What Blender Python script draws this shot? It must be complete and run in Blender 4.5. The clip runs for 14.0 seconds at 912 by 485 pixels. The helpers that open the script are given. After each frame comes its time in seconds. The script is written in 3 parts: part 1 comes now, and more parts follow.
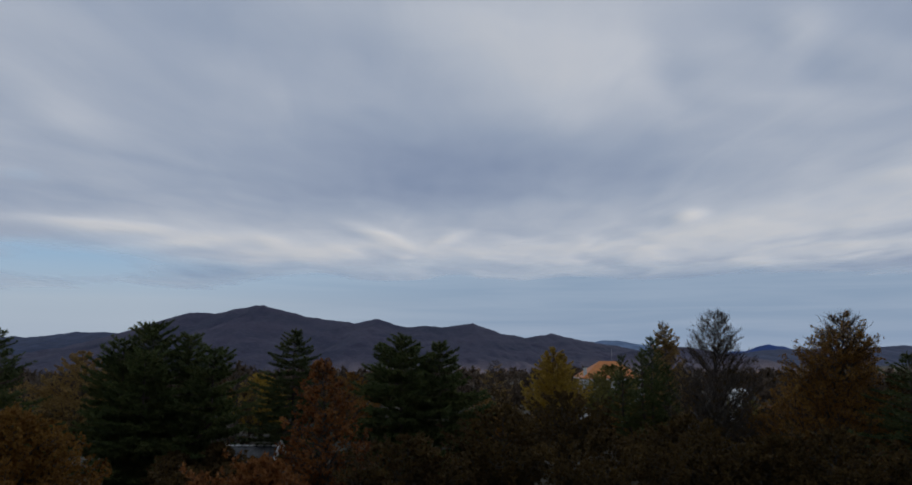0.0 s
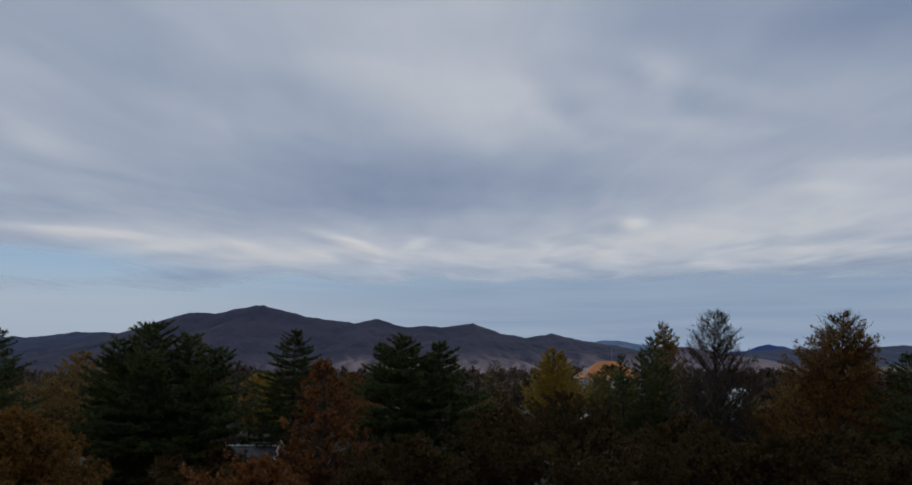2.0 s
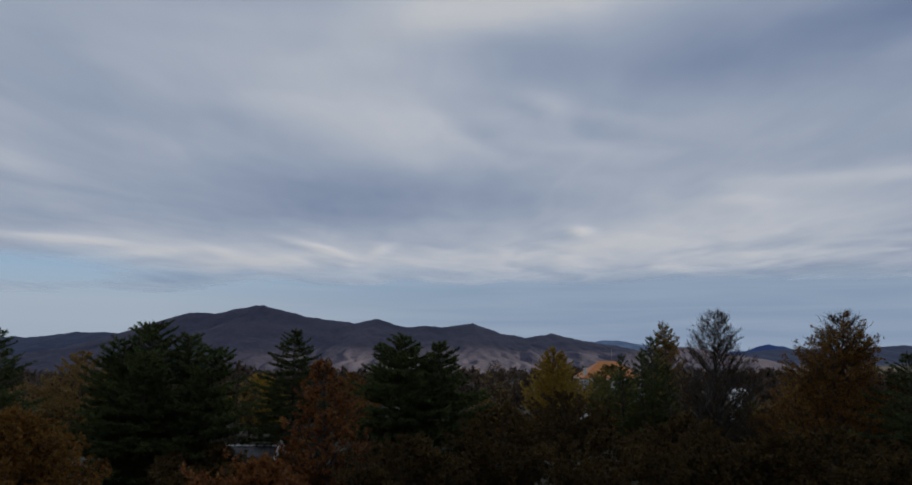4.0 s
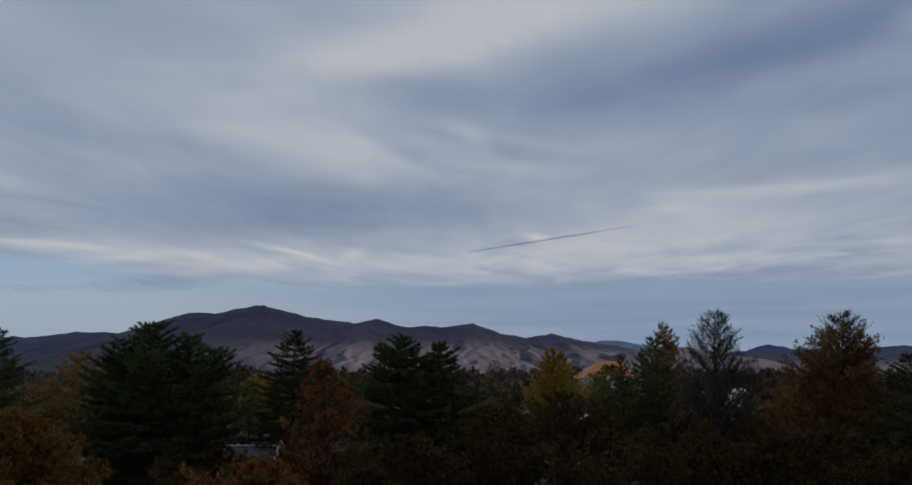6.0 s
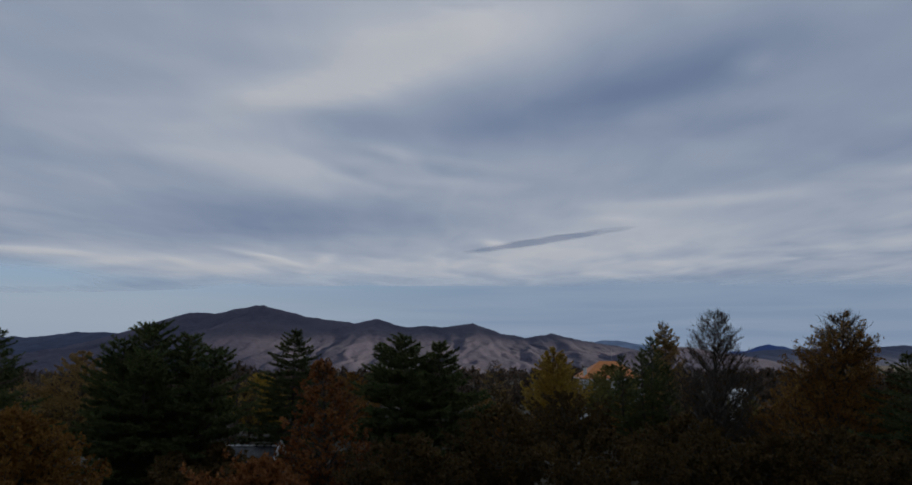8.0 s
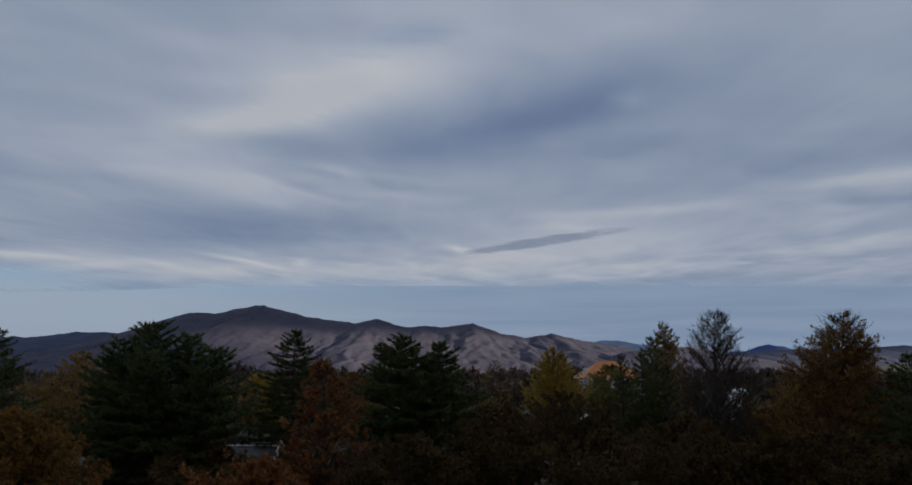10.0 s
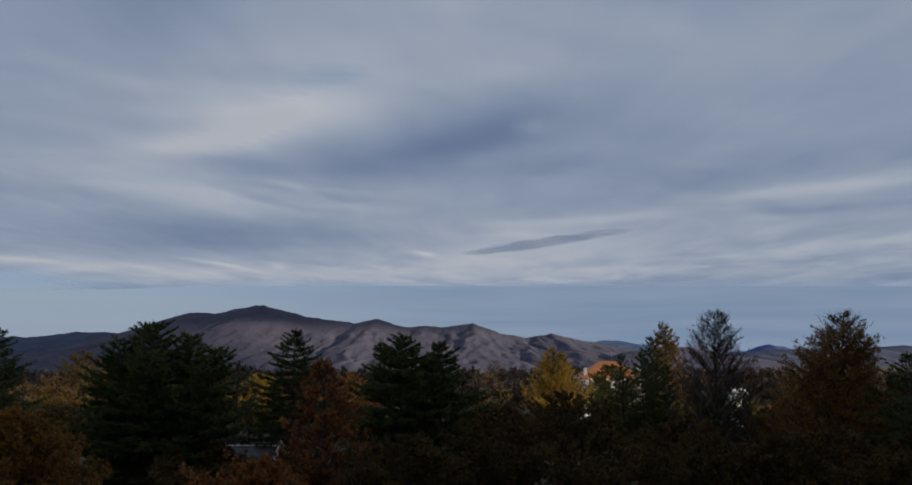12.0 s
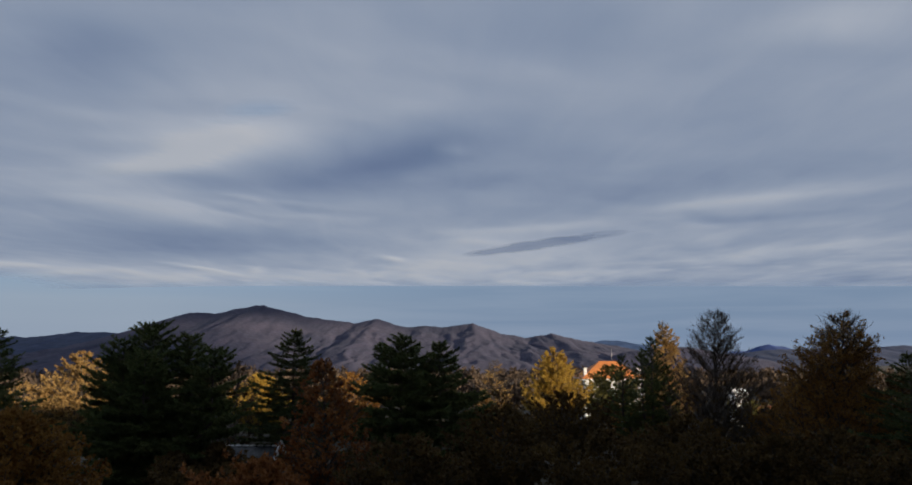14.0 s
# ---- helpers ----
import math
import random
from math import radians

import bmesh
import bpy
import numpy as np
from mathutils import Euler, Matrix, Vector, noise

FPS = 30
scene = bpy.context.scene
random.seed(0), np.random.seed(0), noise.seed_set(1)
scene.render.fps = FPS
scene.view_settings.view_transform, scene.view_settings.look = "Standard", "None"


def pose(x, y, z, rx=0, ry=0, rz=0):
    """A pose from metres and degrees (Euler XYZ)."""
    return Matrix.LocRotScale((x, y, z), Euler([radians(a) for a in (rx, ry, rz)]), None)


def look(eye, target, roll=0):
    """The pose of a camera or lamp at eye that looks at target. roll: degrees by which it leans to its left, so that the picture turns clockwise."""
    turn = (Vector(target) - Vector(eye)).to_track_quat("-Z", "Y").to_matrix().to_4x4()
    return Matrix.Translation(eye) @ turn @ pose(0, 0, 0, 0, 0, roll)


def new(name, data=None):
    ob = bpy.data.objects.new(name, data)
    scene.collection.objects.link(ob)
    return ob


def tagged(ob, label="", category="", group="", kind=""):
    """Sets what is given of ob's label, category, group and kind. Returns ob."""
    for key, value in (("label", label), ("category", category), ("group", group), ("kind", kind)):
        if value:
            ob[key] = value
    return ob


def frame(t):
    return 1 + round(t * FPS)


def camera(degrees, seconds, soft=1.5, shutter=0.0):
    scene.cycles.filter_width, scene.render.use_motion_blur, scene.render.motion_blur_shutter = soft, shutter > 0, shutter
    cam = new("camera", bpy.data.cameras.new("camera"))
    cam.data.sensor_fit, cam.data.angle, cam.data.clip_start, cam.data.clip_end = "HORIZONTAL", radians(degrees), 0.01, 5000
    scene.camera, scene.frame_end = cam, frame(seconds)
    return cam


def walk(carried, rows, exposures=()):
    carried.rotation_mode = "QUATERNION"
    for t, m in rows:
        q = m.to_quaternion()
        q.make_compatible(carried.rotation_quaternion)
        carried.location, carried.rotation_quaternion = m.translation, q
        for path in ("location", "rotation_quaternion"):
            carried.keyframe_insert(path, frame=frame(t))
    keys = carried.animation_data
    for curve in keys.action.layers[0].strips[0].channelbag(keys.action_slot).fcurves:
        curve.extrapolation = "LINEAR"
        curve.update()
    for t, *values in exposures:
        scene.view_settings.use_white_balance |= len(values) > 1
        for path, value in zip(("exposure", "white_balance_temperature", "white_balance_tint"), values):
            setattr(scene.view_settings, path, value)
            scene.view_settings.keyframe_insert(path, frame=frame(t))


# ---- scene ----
cam = camera(65.0, 14.0, soft=1.7)
walk(cam, [(0.0, pose(0, 0, 9, 98.69, 0, 0)), (14.0, pose(0, 0, 9, 98.69, 0, 0))], exposures=[(0.0, 0.97, 6260, 10), (3.0, 0.91, 6240, 10), (6.5, 0.76, 6160, 10), (11.0, 0.64, 6000, 10), (14.0, 0.63, 5960, 10)])

# ---- sky and sun: low evening sun behind the viewer's right shoulder ----
SUN_AZ, SUN_EL = 50.0, 6.5
world = bpy.data.worlds.new("evening_sky")
scene.world = world
world.use_nodes = True
wn, wl = world.node_tree.nodes, world.node_tree.links
sky = wn.new("ShaderNodeTexSky")
sky.sky_type, sky.sun_disc = "NISHITA", False
sky.sun_elevation, sky.sun_rotation = radians(SUN_EL), radians(180 - SUN_AZ)
sky.air_density, sky.dust_density, sky.ozone_density = 1.0, 1.0, 2.0
wn["Background"].inputs["Strength"].default_value = 0.10
# pale evening haze, densest towards the horizon all round
way, apart, veil, haze = wn.new("ShaderNodeTexCoord"), wn.new("ShaderNodeSeparateXYZ"), wn.new("ShaderNodeMapRange"), wn.new("ShaderNodeMix")
haze.data_type = "RGBA"
veil.inputs["From Min"].default_value, veil.inputs["From Max"].default_value = 0.0, 0.5
veil.inputs["To Min"].default_value, veil.inputs["To Max"].default_value = 0.97, 0.7
# pale streaks of far cloud low in the haze
streak, flat, pale, low = wn.new("ShaderNodeTexNoise"), wn.new("ShaderNodeMapping"), wn.new("ShaderNodeMix"), wn.new("ShaderNodeMapRange")
flat.inputs["Scale"].default_value = (1.5, 1.5, 26)
streak.inputs["Scale"].default_value, streak.inputs["Detail"].default_value, streak.inputs["Distortion"].default_value = 2.2, 5, 0.4
low.inputs["From Min"].default_value, low.inputs["From Max"].default_value = 0.42, 0.75
low.inputs["To Max"].default_value = 0.8
pale.data_type = "RGBA"
pale.inputs[6].default_value, pale.inputs[7].default_value = (1.27, 1.67, 2.29, 1), (1.72, 2.06, 2.6, 1)
wl.new(way.outputs["Generated"], flat.inputs[0])
wl.new(flat.outputs[0], streak.inputs["Vector"])
wl.new(streak.outputs["Fac"], low.inputs["Value"])
wl.new(low.outputs[0], pale.inputs[0])
# towards the west the sky is a clearer blue, and whiter close to the horizon
west, white, lowest, bright = wn.new("ShaderNodeMapRange"), wn.new("ShaderNodeMix"), wn.new("ShaderNodeMapRange"), wn.new("ShaderNodeMix")
white.data_type = bright.data_type = "RGBA"
bright.inputs[6].default_value, bright.inputs[7].default_value = (1.5, 2.15, 2.95, 1), (2.0, 2.3, 2.72, 1)
lowest.inputs["From Min"].default_value, lowest.inputs["From Max"].default_value = 0.12, 0.065
west.inputs["From Min"].default_value, west.inputs["From Max"].default_value = 0.05, -0.4
west.inputs["To Max"].default_value = 0.85
wl.new(apart.outputs["X"], west.inputs["Value"])
wl.new(apart.outputs["Z"], lowest.inputs["Value"])
wl.new(lowest.outputs[0], bright.inputs[0])
wl.new(bright.outputs[2], white.inputs[7])
wl.new(west.outputs[0], white.inputs[0])
wl.new(pale.outputs[2], white.inputs[6])
wl.new(white.outputs[2], haze.inputs[7])
wl.new(way.outputs["Generated"], apart.inputs[0])
wl.new(apart.outputs["Z"], veil.inputs["Value"])
wl.new(veil.outputs[0], haze.inputs[0])
wl.new(sky.outputs[0], haze.inputs[6])
wl.new(haze.outputs[2], wn["Background"].inputs["Color"])

sun_data = bpy.data.lights.new("sun", "SUN")
sun_data.energy, sun_data.angle, sun_data.color = 5.0, radians(0.5), (1.0, 0.80, 0.56)
sun = new("sun", sun_data)
toward = Vector((math.sin(radians(SUN_AZ)) * math.cos(radians(SUN_EL)), -math.cos(radians(SUN_AZ)) * math.cos(radians(SUN_EL)), math.sin(radians(SUN_EL))))
sun.matrix_world = look(toward * 100, (0, 0, 0))


# ---- materials ----
def material(name):
    m = bpy.data.materials.new(name)
    m.use_nodes = True
    n, l = m.node_tree.nodes, m.node_tree.links
    return m, n, l, n["Principled BSDF"], n["Material Output"]


def ramp(n, stops):
    r = n.new("ShaderNodeValToRGB")
    while len(r.color_ramp.elements) < len(stops):
        r.color_ramp.elements.new(0.5)
    for e, (p, c) in zip(r.color_ramp.elements, stops):
        e.position, e.color = p, (*c, 1)
    return r


def noise_at(n, l, scale, detail=5, space="Object", stretch=(1, 1, 1)):
    co, mp, no = n.new("ShaderNodeTexCoord"), n.new("ShaderNodeMapping"), n.new("ShaderNodeTexNoise")
    mp.inputs["Scale"].default_value = stretch
    no.inputs["Scale"].default_value, no.inputs["Detail"].default_value = scale, detail
    l.new(co.outputs[space], mp.inputs["Vector"])
    l.new(mp.outputs[0], no.inputs["Vector"])
    return no


def mixed(n, l, mode, fac, a, b):
    mx = n.new("ShaderNodeMix")
    mx.data_type, mx.blend_type = "RGBA", mode
    mx.inputs[0].default_value = fac
    l.new(a, mx.inputs[6])
    l.new(b, mx.inputs[7])
    return mx.outputs[2]


def rough_surface(name, dark, light, scale, roughness=0.85, bump=0.3, fine=6.0, stretch=(1, 1, 1), distance=0.02, metallic=0.0):
    """Stains at one scale, grain at another, and relief from the grain."""
    m, n, l, p, out = material(name)
    big, small = noise_at(n, l, scale, 6, stretch=stretch), noise_at(n, l, scale * fine, 4, stretch=stretch)
    r = ramp(n, [(0.3, dark), (0.7, light)])
    l.new(big.outputs["Fac"], r.inputs[0])
    g = ramp(n, [(0.25, (0.65, 0.65, 0.65)), (0.75, (1.15, 1.15, 1.15))])
    l.new(small.outputs["Fac"], g.inputs[0])
    l.new(mixed(n, l, "MULTIPLY", 1.0, r.outputs[0], g.outputs[0]), p.inputs["Base Color"])
    p.inputs["Roughness"].default_value, p.inputs["Metallic"].default_value = roughness, metallic
    b = n.new("ShaderNodeBump")
    b.inputs["Strength"].default_value, b.inputs["Distance"].default_value = bump, distance
    l.new(small.outputs["Fac"], b.inputs["Height"])
    l.new(b.outputs[0], p.inputs["Normal"])
    return m


def foliage(name, stops, translucent=0.35):
    """Leaves: every leaf has its own tone, with patches of older leaves over the crown."""
    m, n, l, p, out = material(name)
    geo, patch = n.new("ShaderNodeNewGeometry"), noise_at(n, l, 0.55, 4)
    add = n.new("ShaderNodeMath")
    add.operation = "MULTIPLY_ADD"
    add.inputs[1].default_value = 0.45
    sub = n.new("ShaderNodeMath")
    sub.operation = "MULTIPLY_ADD"
    sub.inputs[1].default_value, sub.inputs[2].default_value = 1.3, -0.35
    l.new(patch.outputs["Fac"], sub.inputs[0])
    l.new(geo.outputs["Random Per Island"], add.inputs[0])
    l.new(sub.outputs[0], add.inputs[2])
    r = ramp(n, stops)
    l.new(add.outputs[0], r.inputs[0])
    l.new(r.outputs[0], p.inputs["Base Color"])
    p.inputs["Roughness"].default_value = 0.75
    p.inputs["Specular IOR Level"].default_value = 0.25
    tr, mx = n.new("ShaderNodeBsdfTranslucent"), n.new("ShaderNodeMixShader")
    mx.inputs[0].default_value = translucent
    l.new(r.outputs[0], tr.inputs[0])
    l.new(p.outputs[0], mx.inputs[1])
    l.new(tr.outputs[0], mx.inputs[2])
    l.new(mx.outputs[0], out.inputs[0])
    return m


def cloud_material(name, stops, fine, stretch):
    """Cloud: light from above sinks through; a vertex tone paints bright and dark blue patches. 'cover' opens gaps."""
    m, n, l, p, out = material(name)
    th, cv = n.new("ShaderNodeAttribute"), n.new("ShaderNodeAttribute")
    th.attribute_name, cv.attribute_name = "cloud_tone", "cover"
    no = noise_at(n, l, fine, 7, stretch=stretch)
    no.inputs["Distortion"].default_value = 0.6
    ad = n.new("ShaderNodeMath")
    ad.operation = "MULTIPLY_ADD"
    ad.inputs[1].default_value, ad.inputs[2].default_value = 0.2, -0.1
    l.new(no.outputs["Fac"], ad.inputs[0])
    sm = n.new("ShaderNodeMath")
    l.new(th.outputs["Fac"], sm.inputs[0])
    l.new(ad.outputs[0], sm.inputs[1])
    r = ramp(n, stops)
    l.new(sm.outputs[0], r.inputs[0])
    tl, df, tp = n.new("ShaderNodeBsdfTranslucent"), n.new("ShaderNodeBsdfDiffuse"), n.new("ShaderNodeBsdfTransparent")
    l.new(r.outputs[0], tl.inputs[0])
    df.inputs[0].default_value = (0.7, 0.72, 0.75, 1)
    body, mx = n.new("ShaderNodeMixShader"), n.new("ShaderNodeMixShader")
    body.inputs[0].default_value = 0.08
    l.new(tl.outputs[0], body.inputs[1])
    l.new(df.outputs[0], body.inputs[2])
    frayed = n.new("ShaderNodeMath")
    frayed.operation = "MULTIPLY_ADD"
    frayed.use_clamp = True
    frayed.inputs[1].default_value = 1.25
    fr = n.new("ShaderNodeMath")
    fr.operation = "MULTIPLY_ADD"
    fr.inputs[1].default_value, fr.inputs[2].default_value = 0.5, -0.375
    l.new(no.outputs["Fac"], fr.inputs[0])
    l.new(cv.outputs["Fac"], frayed.inputs[0])
    l.new(fr.outputs[0], frayed.inputs[2])
    both = n.new("ShaderNodeMath")
    both.operation, both.use_clamp = "MULTIPLY", True
    near = n.new("ShaderNodeMath")
    near.operation, near.use_clamp = "MULTIPLY", True
    near.inputs[1].default_value = 6.0
    l.new(cv.outputs["Fac"], near.inputs[0])
    l.new(frayed.outputs[0], both.inputs[0])
    l.new(near.outputs[0], both.inputs[1])
    l.new(both.outputs[0], mx.inputs[0])
    l.new(tp.outputs[0], mx.inputs[1])
    l.new(body.outputs[0], mx.inputs[2])
    l.new(mx.outputs[0], out.inputs[0])
    return m


BARK = rough_surface("bark", (0.05, 0.038, 0.03), (0.12, 0.095, 0.075), 3.0, 0.95, 0.8, 5, (3, 3, 0.5))
PINE = foliage("pine_needles", [(0.1, (0.046, 0.062, 0.02)), (0.6, (0.092, 0.115, 0.034)), (1.0, (0.17, 0.155, 0.052))], 0.2)
SPRUCE = foliage("spruce_needles", [(0.1, (0.042, 0.056, 0.02)), (0.6, (0.084, 0.102, 0.033)), (1.0, (0.16, 0.135, 0.048))], 0.2)
RUST = foliage("larch_needles_rust", [(0.1, (0.15, 0.072, 0.016)), (0.6, (0.29, 0.148, 0.033)), (1.0, (0.45, 0.26, 0.065))])
GOLD = foliage("larch_needles_gold", [(0.1, (0.27, 0.165, 0.024)), (0.6, (0.46, 0.3, 0.045)), (1.0, (0.62, 0.45, 0.1))])
AMBER = foliage("cherry_leaves_amber", [(0.1, (0.14, 0.066, 0.015)), (0.6, (0.26, 0.13, 0.028)), (1.0, (0.4, 0.215, 0.05))])
RED = foliage("maple_leaves_red", [(0.1, (0.16, 0.06, 0.02)), (0.6, (0.29, 0.115, 0.034)), (1.0, (0.42, 0.2, 0.065))])
TAN = foliage("oak_leaves_tan", [(0.1, (0.20, 0.12, 0.04)), (0.6, (0.38, 0.24, 0.08)), (1.0, (0.5, 0.36, 0.14))])
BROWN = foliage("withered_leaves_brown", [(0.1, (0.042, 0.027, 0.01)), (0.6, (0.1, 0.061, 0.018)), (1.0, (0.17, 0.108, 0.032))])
OLIVE = foliage("fading_leaves_olive", [(0.1, (0.10, 0.09, 0.03)), (0.6, (0.24, 0.21, 0.06)), (1.0, (0.36, 0.32, 0.11))])
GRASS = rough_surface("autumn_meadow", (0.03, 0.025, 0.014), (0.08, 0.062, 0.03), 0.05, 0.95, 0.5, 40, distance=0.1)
# purplish bare woods, with the blue of their shade put into the colour
WOODED = rough_surface("blue_shaded_bare_woods", (0.025, 0.029, 0.062), (0.07, 0.061, 0.095), 0.008, 0.98, 1.0, 14, distance=2.5)
# haze and blue shade of distance painted into the next three base colours
FARHILL = rough_surface("haze_tinted_far_hill", (0.2, 0.25, 0.35), (0.24, 0.29, 0.39), 0.002, 1.0, 0.2, 8, distance=5.0)
BLUEHILL = rough_surface("haze_tinted_blue_hill", (0.025, 0.058, 0.2), (0.04, 0.075, 0.23), 0.002, 1.0, 0.2, 8, distance=5.0)
BLUEWOODS = rough_surface("haze_tinted_blue_woods", (0.028, 0.042, 0.088), (0.046, 0.06, 0.114), 0.006, 1.0, 0.5, 8, distance=2.5)
WHITE = rough_surface("white_plaster", (0.68, 0.67, 0.64), (0.82, 0.81, 0.78), 0.8, 0.8, 0.1, 20)
ORANGE = rough_surface("orange_roof_paint", (0.52, 0.17, 0.035), (0.66, 0.24, 0.05), 0.7, 0.6, 0.2, 20)
REDROOF = rough_surface("brick_red_roof_paint", (0.20, 0.06, 0.03), (0.32, 0.10, 0.05), 0.8, 0.6, 0.2, 20)
SHEET = rough_surface("weathered_roof_sheet", (0.03, 0.032, 0.035), (0.13, 0.13, 0.13), 1.6, 0.5, 0.2, 12, metallic=0.3)
PLASTER = rough_surface("grey_render", (0.40, 0.38, 0.35), (0.50, 0.48, 0.45), 0.2, 0.9, 0.1, 30)
TIMBER = rough_surface("dark_timber", (0.05, 0.035, 0.025), (0.11, 0.08, 0.055), 1.5, 0.8, 0.4, 6, (1, 1, 6))
STEEL = rough_surface("painted_steel", (0.45, 0.45, 0.45), (0.6, 0.6, 0.6), 2.0, 0.45, 0.05, 8, metallic=0.6)
GLASS, gn, gl, gp, _ = material("window_glass")
gp.inputs["Base Color"].default_value = (0.03, 0.035, 0.04, 1)
gp.inputs["Roughness"].default_value = 0.06

# ---- mesh tools ----
def mesh_of(name, verts, faces):
    """verts (n, 3), faces (m, k): all faces have k corners."""
    verts, faces = np.asarray(verts, np.float32), np.asarray(faces, np.int32)
    me = bpy.data.meshes.new(name)
    k = faces.shape[1]
    me.vertices.add(len(verts))
    me.vertices.foreach_set("co", verts.ravel())
    me.loops.add(faces.size)
    me.loops.foreach_set("vertex_index", faces.ravel())
    me.polygons.add(len(faces))
    me.polygons.foreach_set("loop_start", np.arange(0, faces.size, k, dtype=np.int32))
    me.update(calc_edges=True)
    return me


def solid(name, me, mat, parent=None, label="", smooth=False):
    me.materials.clear()
    me.materials.append(mat)
    if smooth:
        me.polygons.foreach_set("use_smooth", np.ones(len(me.polygons), bool))
    ob = new(name, me)
    ob.parent = parent
    return tagged(ob, label)


def part(name, bm, mat, parent, label=""):
    me = bpy.data.meshes.new(name)
    bm.to_mesh(me)
    bm.free()
    return solid(name, me, mat, parent, label)


def block(bm, lo, hi, bevel=0.0):
    r = bmesh.ops.create_cube(bm, size=1)
    size, mid = [b - a for a, b in zip(lo, hi)], [(a + b) / 2 for a, b in zip(lo, hi)]
    bmesh.ops.scale(bm, vec=size, verts=r["verts"])
    bmesh.ops.translate(bm, vec=mid, verts=r["verts"])
    if bevel:
        edges = list({e for v in r["verts"] for e in v.link_edges})
        bmesh.ops.bevel(bm, geom=edges, offset=bevel, segments=1, affect="EDGES")
    return bm


def box(lo, hi, bevel=0.01):
    return block(bmesh.new(), lo, hi, bevel)


def value_noise(x, y, seed, octaves=5, gain=0.5):
    """Smooth fractal noise from -1 to 1 over arrays."""
    rng = np.random.RandomState(seed)
    total, amp, norm = np.zeros_like(x), 1.0, 0.0
    for o in range(octaves):
        table = rng.uniform(-1, 1, (256, 256))
        xi, yi = np.floor(x).astype(int), np.floor(y).astype(int)
        fx, fy = x - xi, y - yi
        fx, fy = fx * fx * fx * (fx * (fx * 6 - 15) + 10), fy * fy * fy * (fy * (fy * 6 - 15) + 10)
        a, b = table[xi % 256, yi % 256], table[(xi + 1) % 256, yi % 256]
        c, d = table[xi % 256, (yi + 1) % 256], table[(xi + 1) % 256, (yi + 1) % 256]
        total += amp * ((a * (1 - fx) + b * fx) * (1 - fy) + (c * (1 - fx) + d * fx) * fy)
        norm += amp
        amp *= gain
        x, y = x * 2.03 + 17.1, y * 2.03 + 9.7
    return total / norm * 1.6


def grid(xs, ys):
    """Coordinates and quads of a sheet over xs and ys."""
    gx, gy = np.meshgrid(xs, ys, indexing="ij")
    nx, ny = gx.shape
    i = np.arange((nx - 1) * (ny - 1))
    a = i // (ny - 1) * ny + i % (ny - 1)
    return gx, gy, np.stack([a, a + ny, a + ny + 1, a + 1], 1)


def smooth(a, b, x):
    s = np.clip((x - a) / (b - a), 0, 1)
    return s * s * (3 - 2 * s)


# ---- ground and mountains ----
gx, gy, q = grid(np.concatenate([np.linspace(-4900, -260, 40), np.linspace(-240, 240, 97), np.linspace(260, 4900, 40)]),
                 np.concatenate([np.linspace(-4900, -60, 30), np.linspace(-40, 260, 76), np.linspace(290, 4900, 50)]))


def ground_z(x, y):
    far = smooth(150, 1000, np.hypot(x, y))
    return value_noise(x / 35, y / 35, 3, 4) * 0.25 * (1 - far) - 5 * smooth(55, 105, y) - 20 * far


gz = ground_z(gx, gy)
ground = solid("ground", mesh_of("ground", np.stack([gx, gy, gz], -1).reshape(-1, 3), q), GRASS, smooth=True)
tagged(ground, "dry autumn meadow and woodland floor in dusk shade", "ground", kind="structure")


def ridge(name, crest, y0, depth, mat, label, seed, rough=1.0, front=1.0):
    """A range of hills: crest heights along x at y0, spurs and gullies running down to the plain."""
    cx, cz = [c[0] for c in crest], [c[1] for c in crest]
    k = y0 / 3500
    xs = np.arange(cx[0], cx[-1] + 1, 9.0 * k)
    ys = np.concatenate([np.linspace(y0 - depth * front, y0, 90), np.linspace(y0 + 14 * k, y0 + depth * 0.5, 24)])
    x, y, quads = grid(xs, ys)
    top = np.interp(x, cx, cz) + 25
    top += value_noise(x / 60 / k, x * 0, seed + 5, 3) * 4 * rough * k
    top += value_noise(x / 20 / k, x * 0, seed + 6, 3) * 1.6 * rough * k
    s = np.where(y < y0, (y0 - y) / (depth * front), (y - y0) / (depth * 0.5))
    fall = (1 - s) ** 1.35
    warp = value_noise(x / 420 / k, y / 800 / k, seed, 4) * 200 * k
    spur = 1 - np.abs(value_noise((x + warp) / 260 / k, y / 900 / k, seed + 1, 5, 0.55))
    gully = ((spur - 0.6) * 26 - np.abs(value_noise((x + 0.5 * warp) / 85 / k, y / 800 / k, seed + 3, 5, 0.6)) * 12 - np.abs(value_noise((x + 0.7 * warp) / 34 / k, y / 240 / k, seed + 4, 4)) * 4.5) * rough * k
    z = top * fall + gully * np.sin(np.pi * np.clip(s, 0, 1)) ** 0.8 * np.clip(top / 150 / k, 0.12, 1) - 25 - 6 * s
    ob = solid(name, mesh_of(name, np.stack([x, y, z], -1).reshape(-1, 3), quads), mat, smooth=True)
    return tagged(ob, label, "mountain", kind="structure")


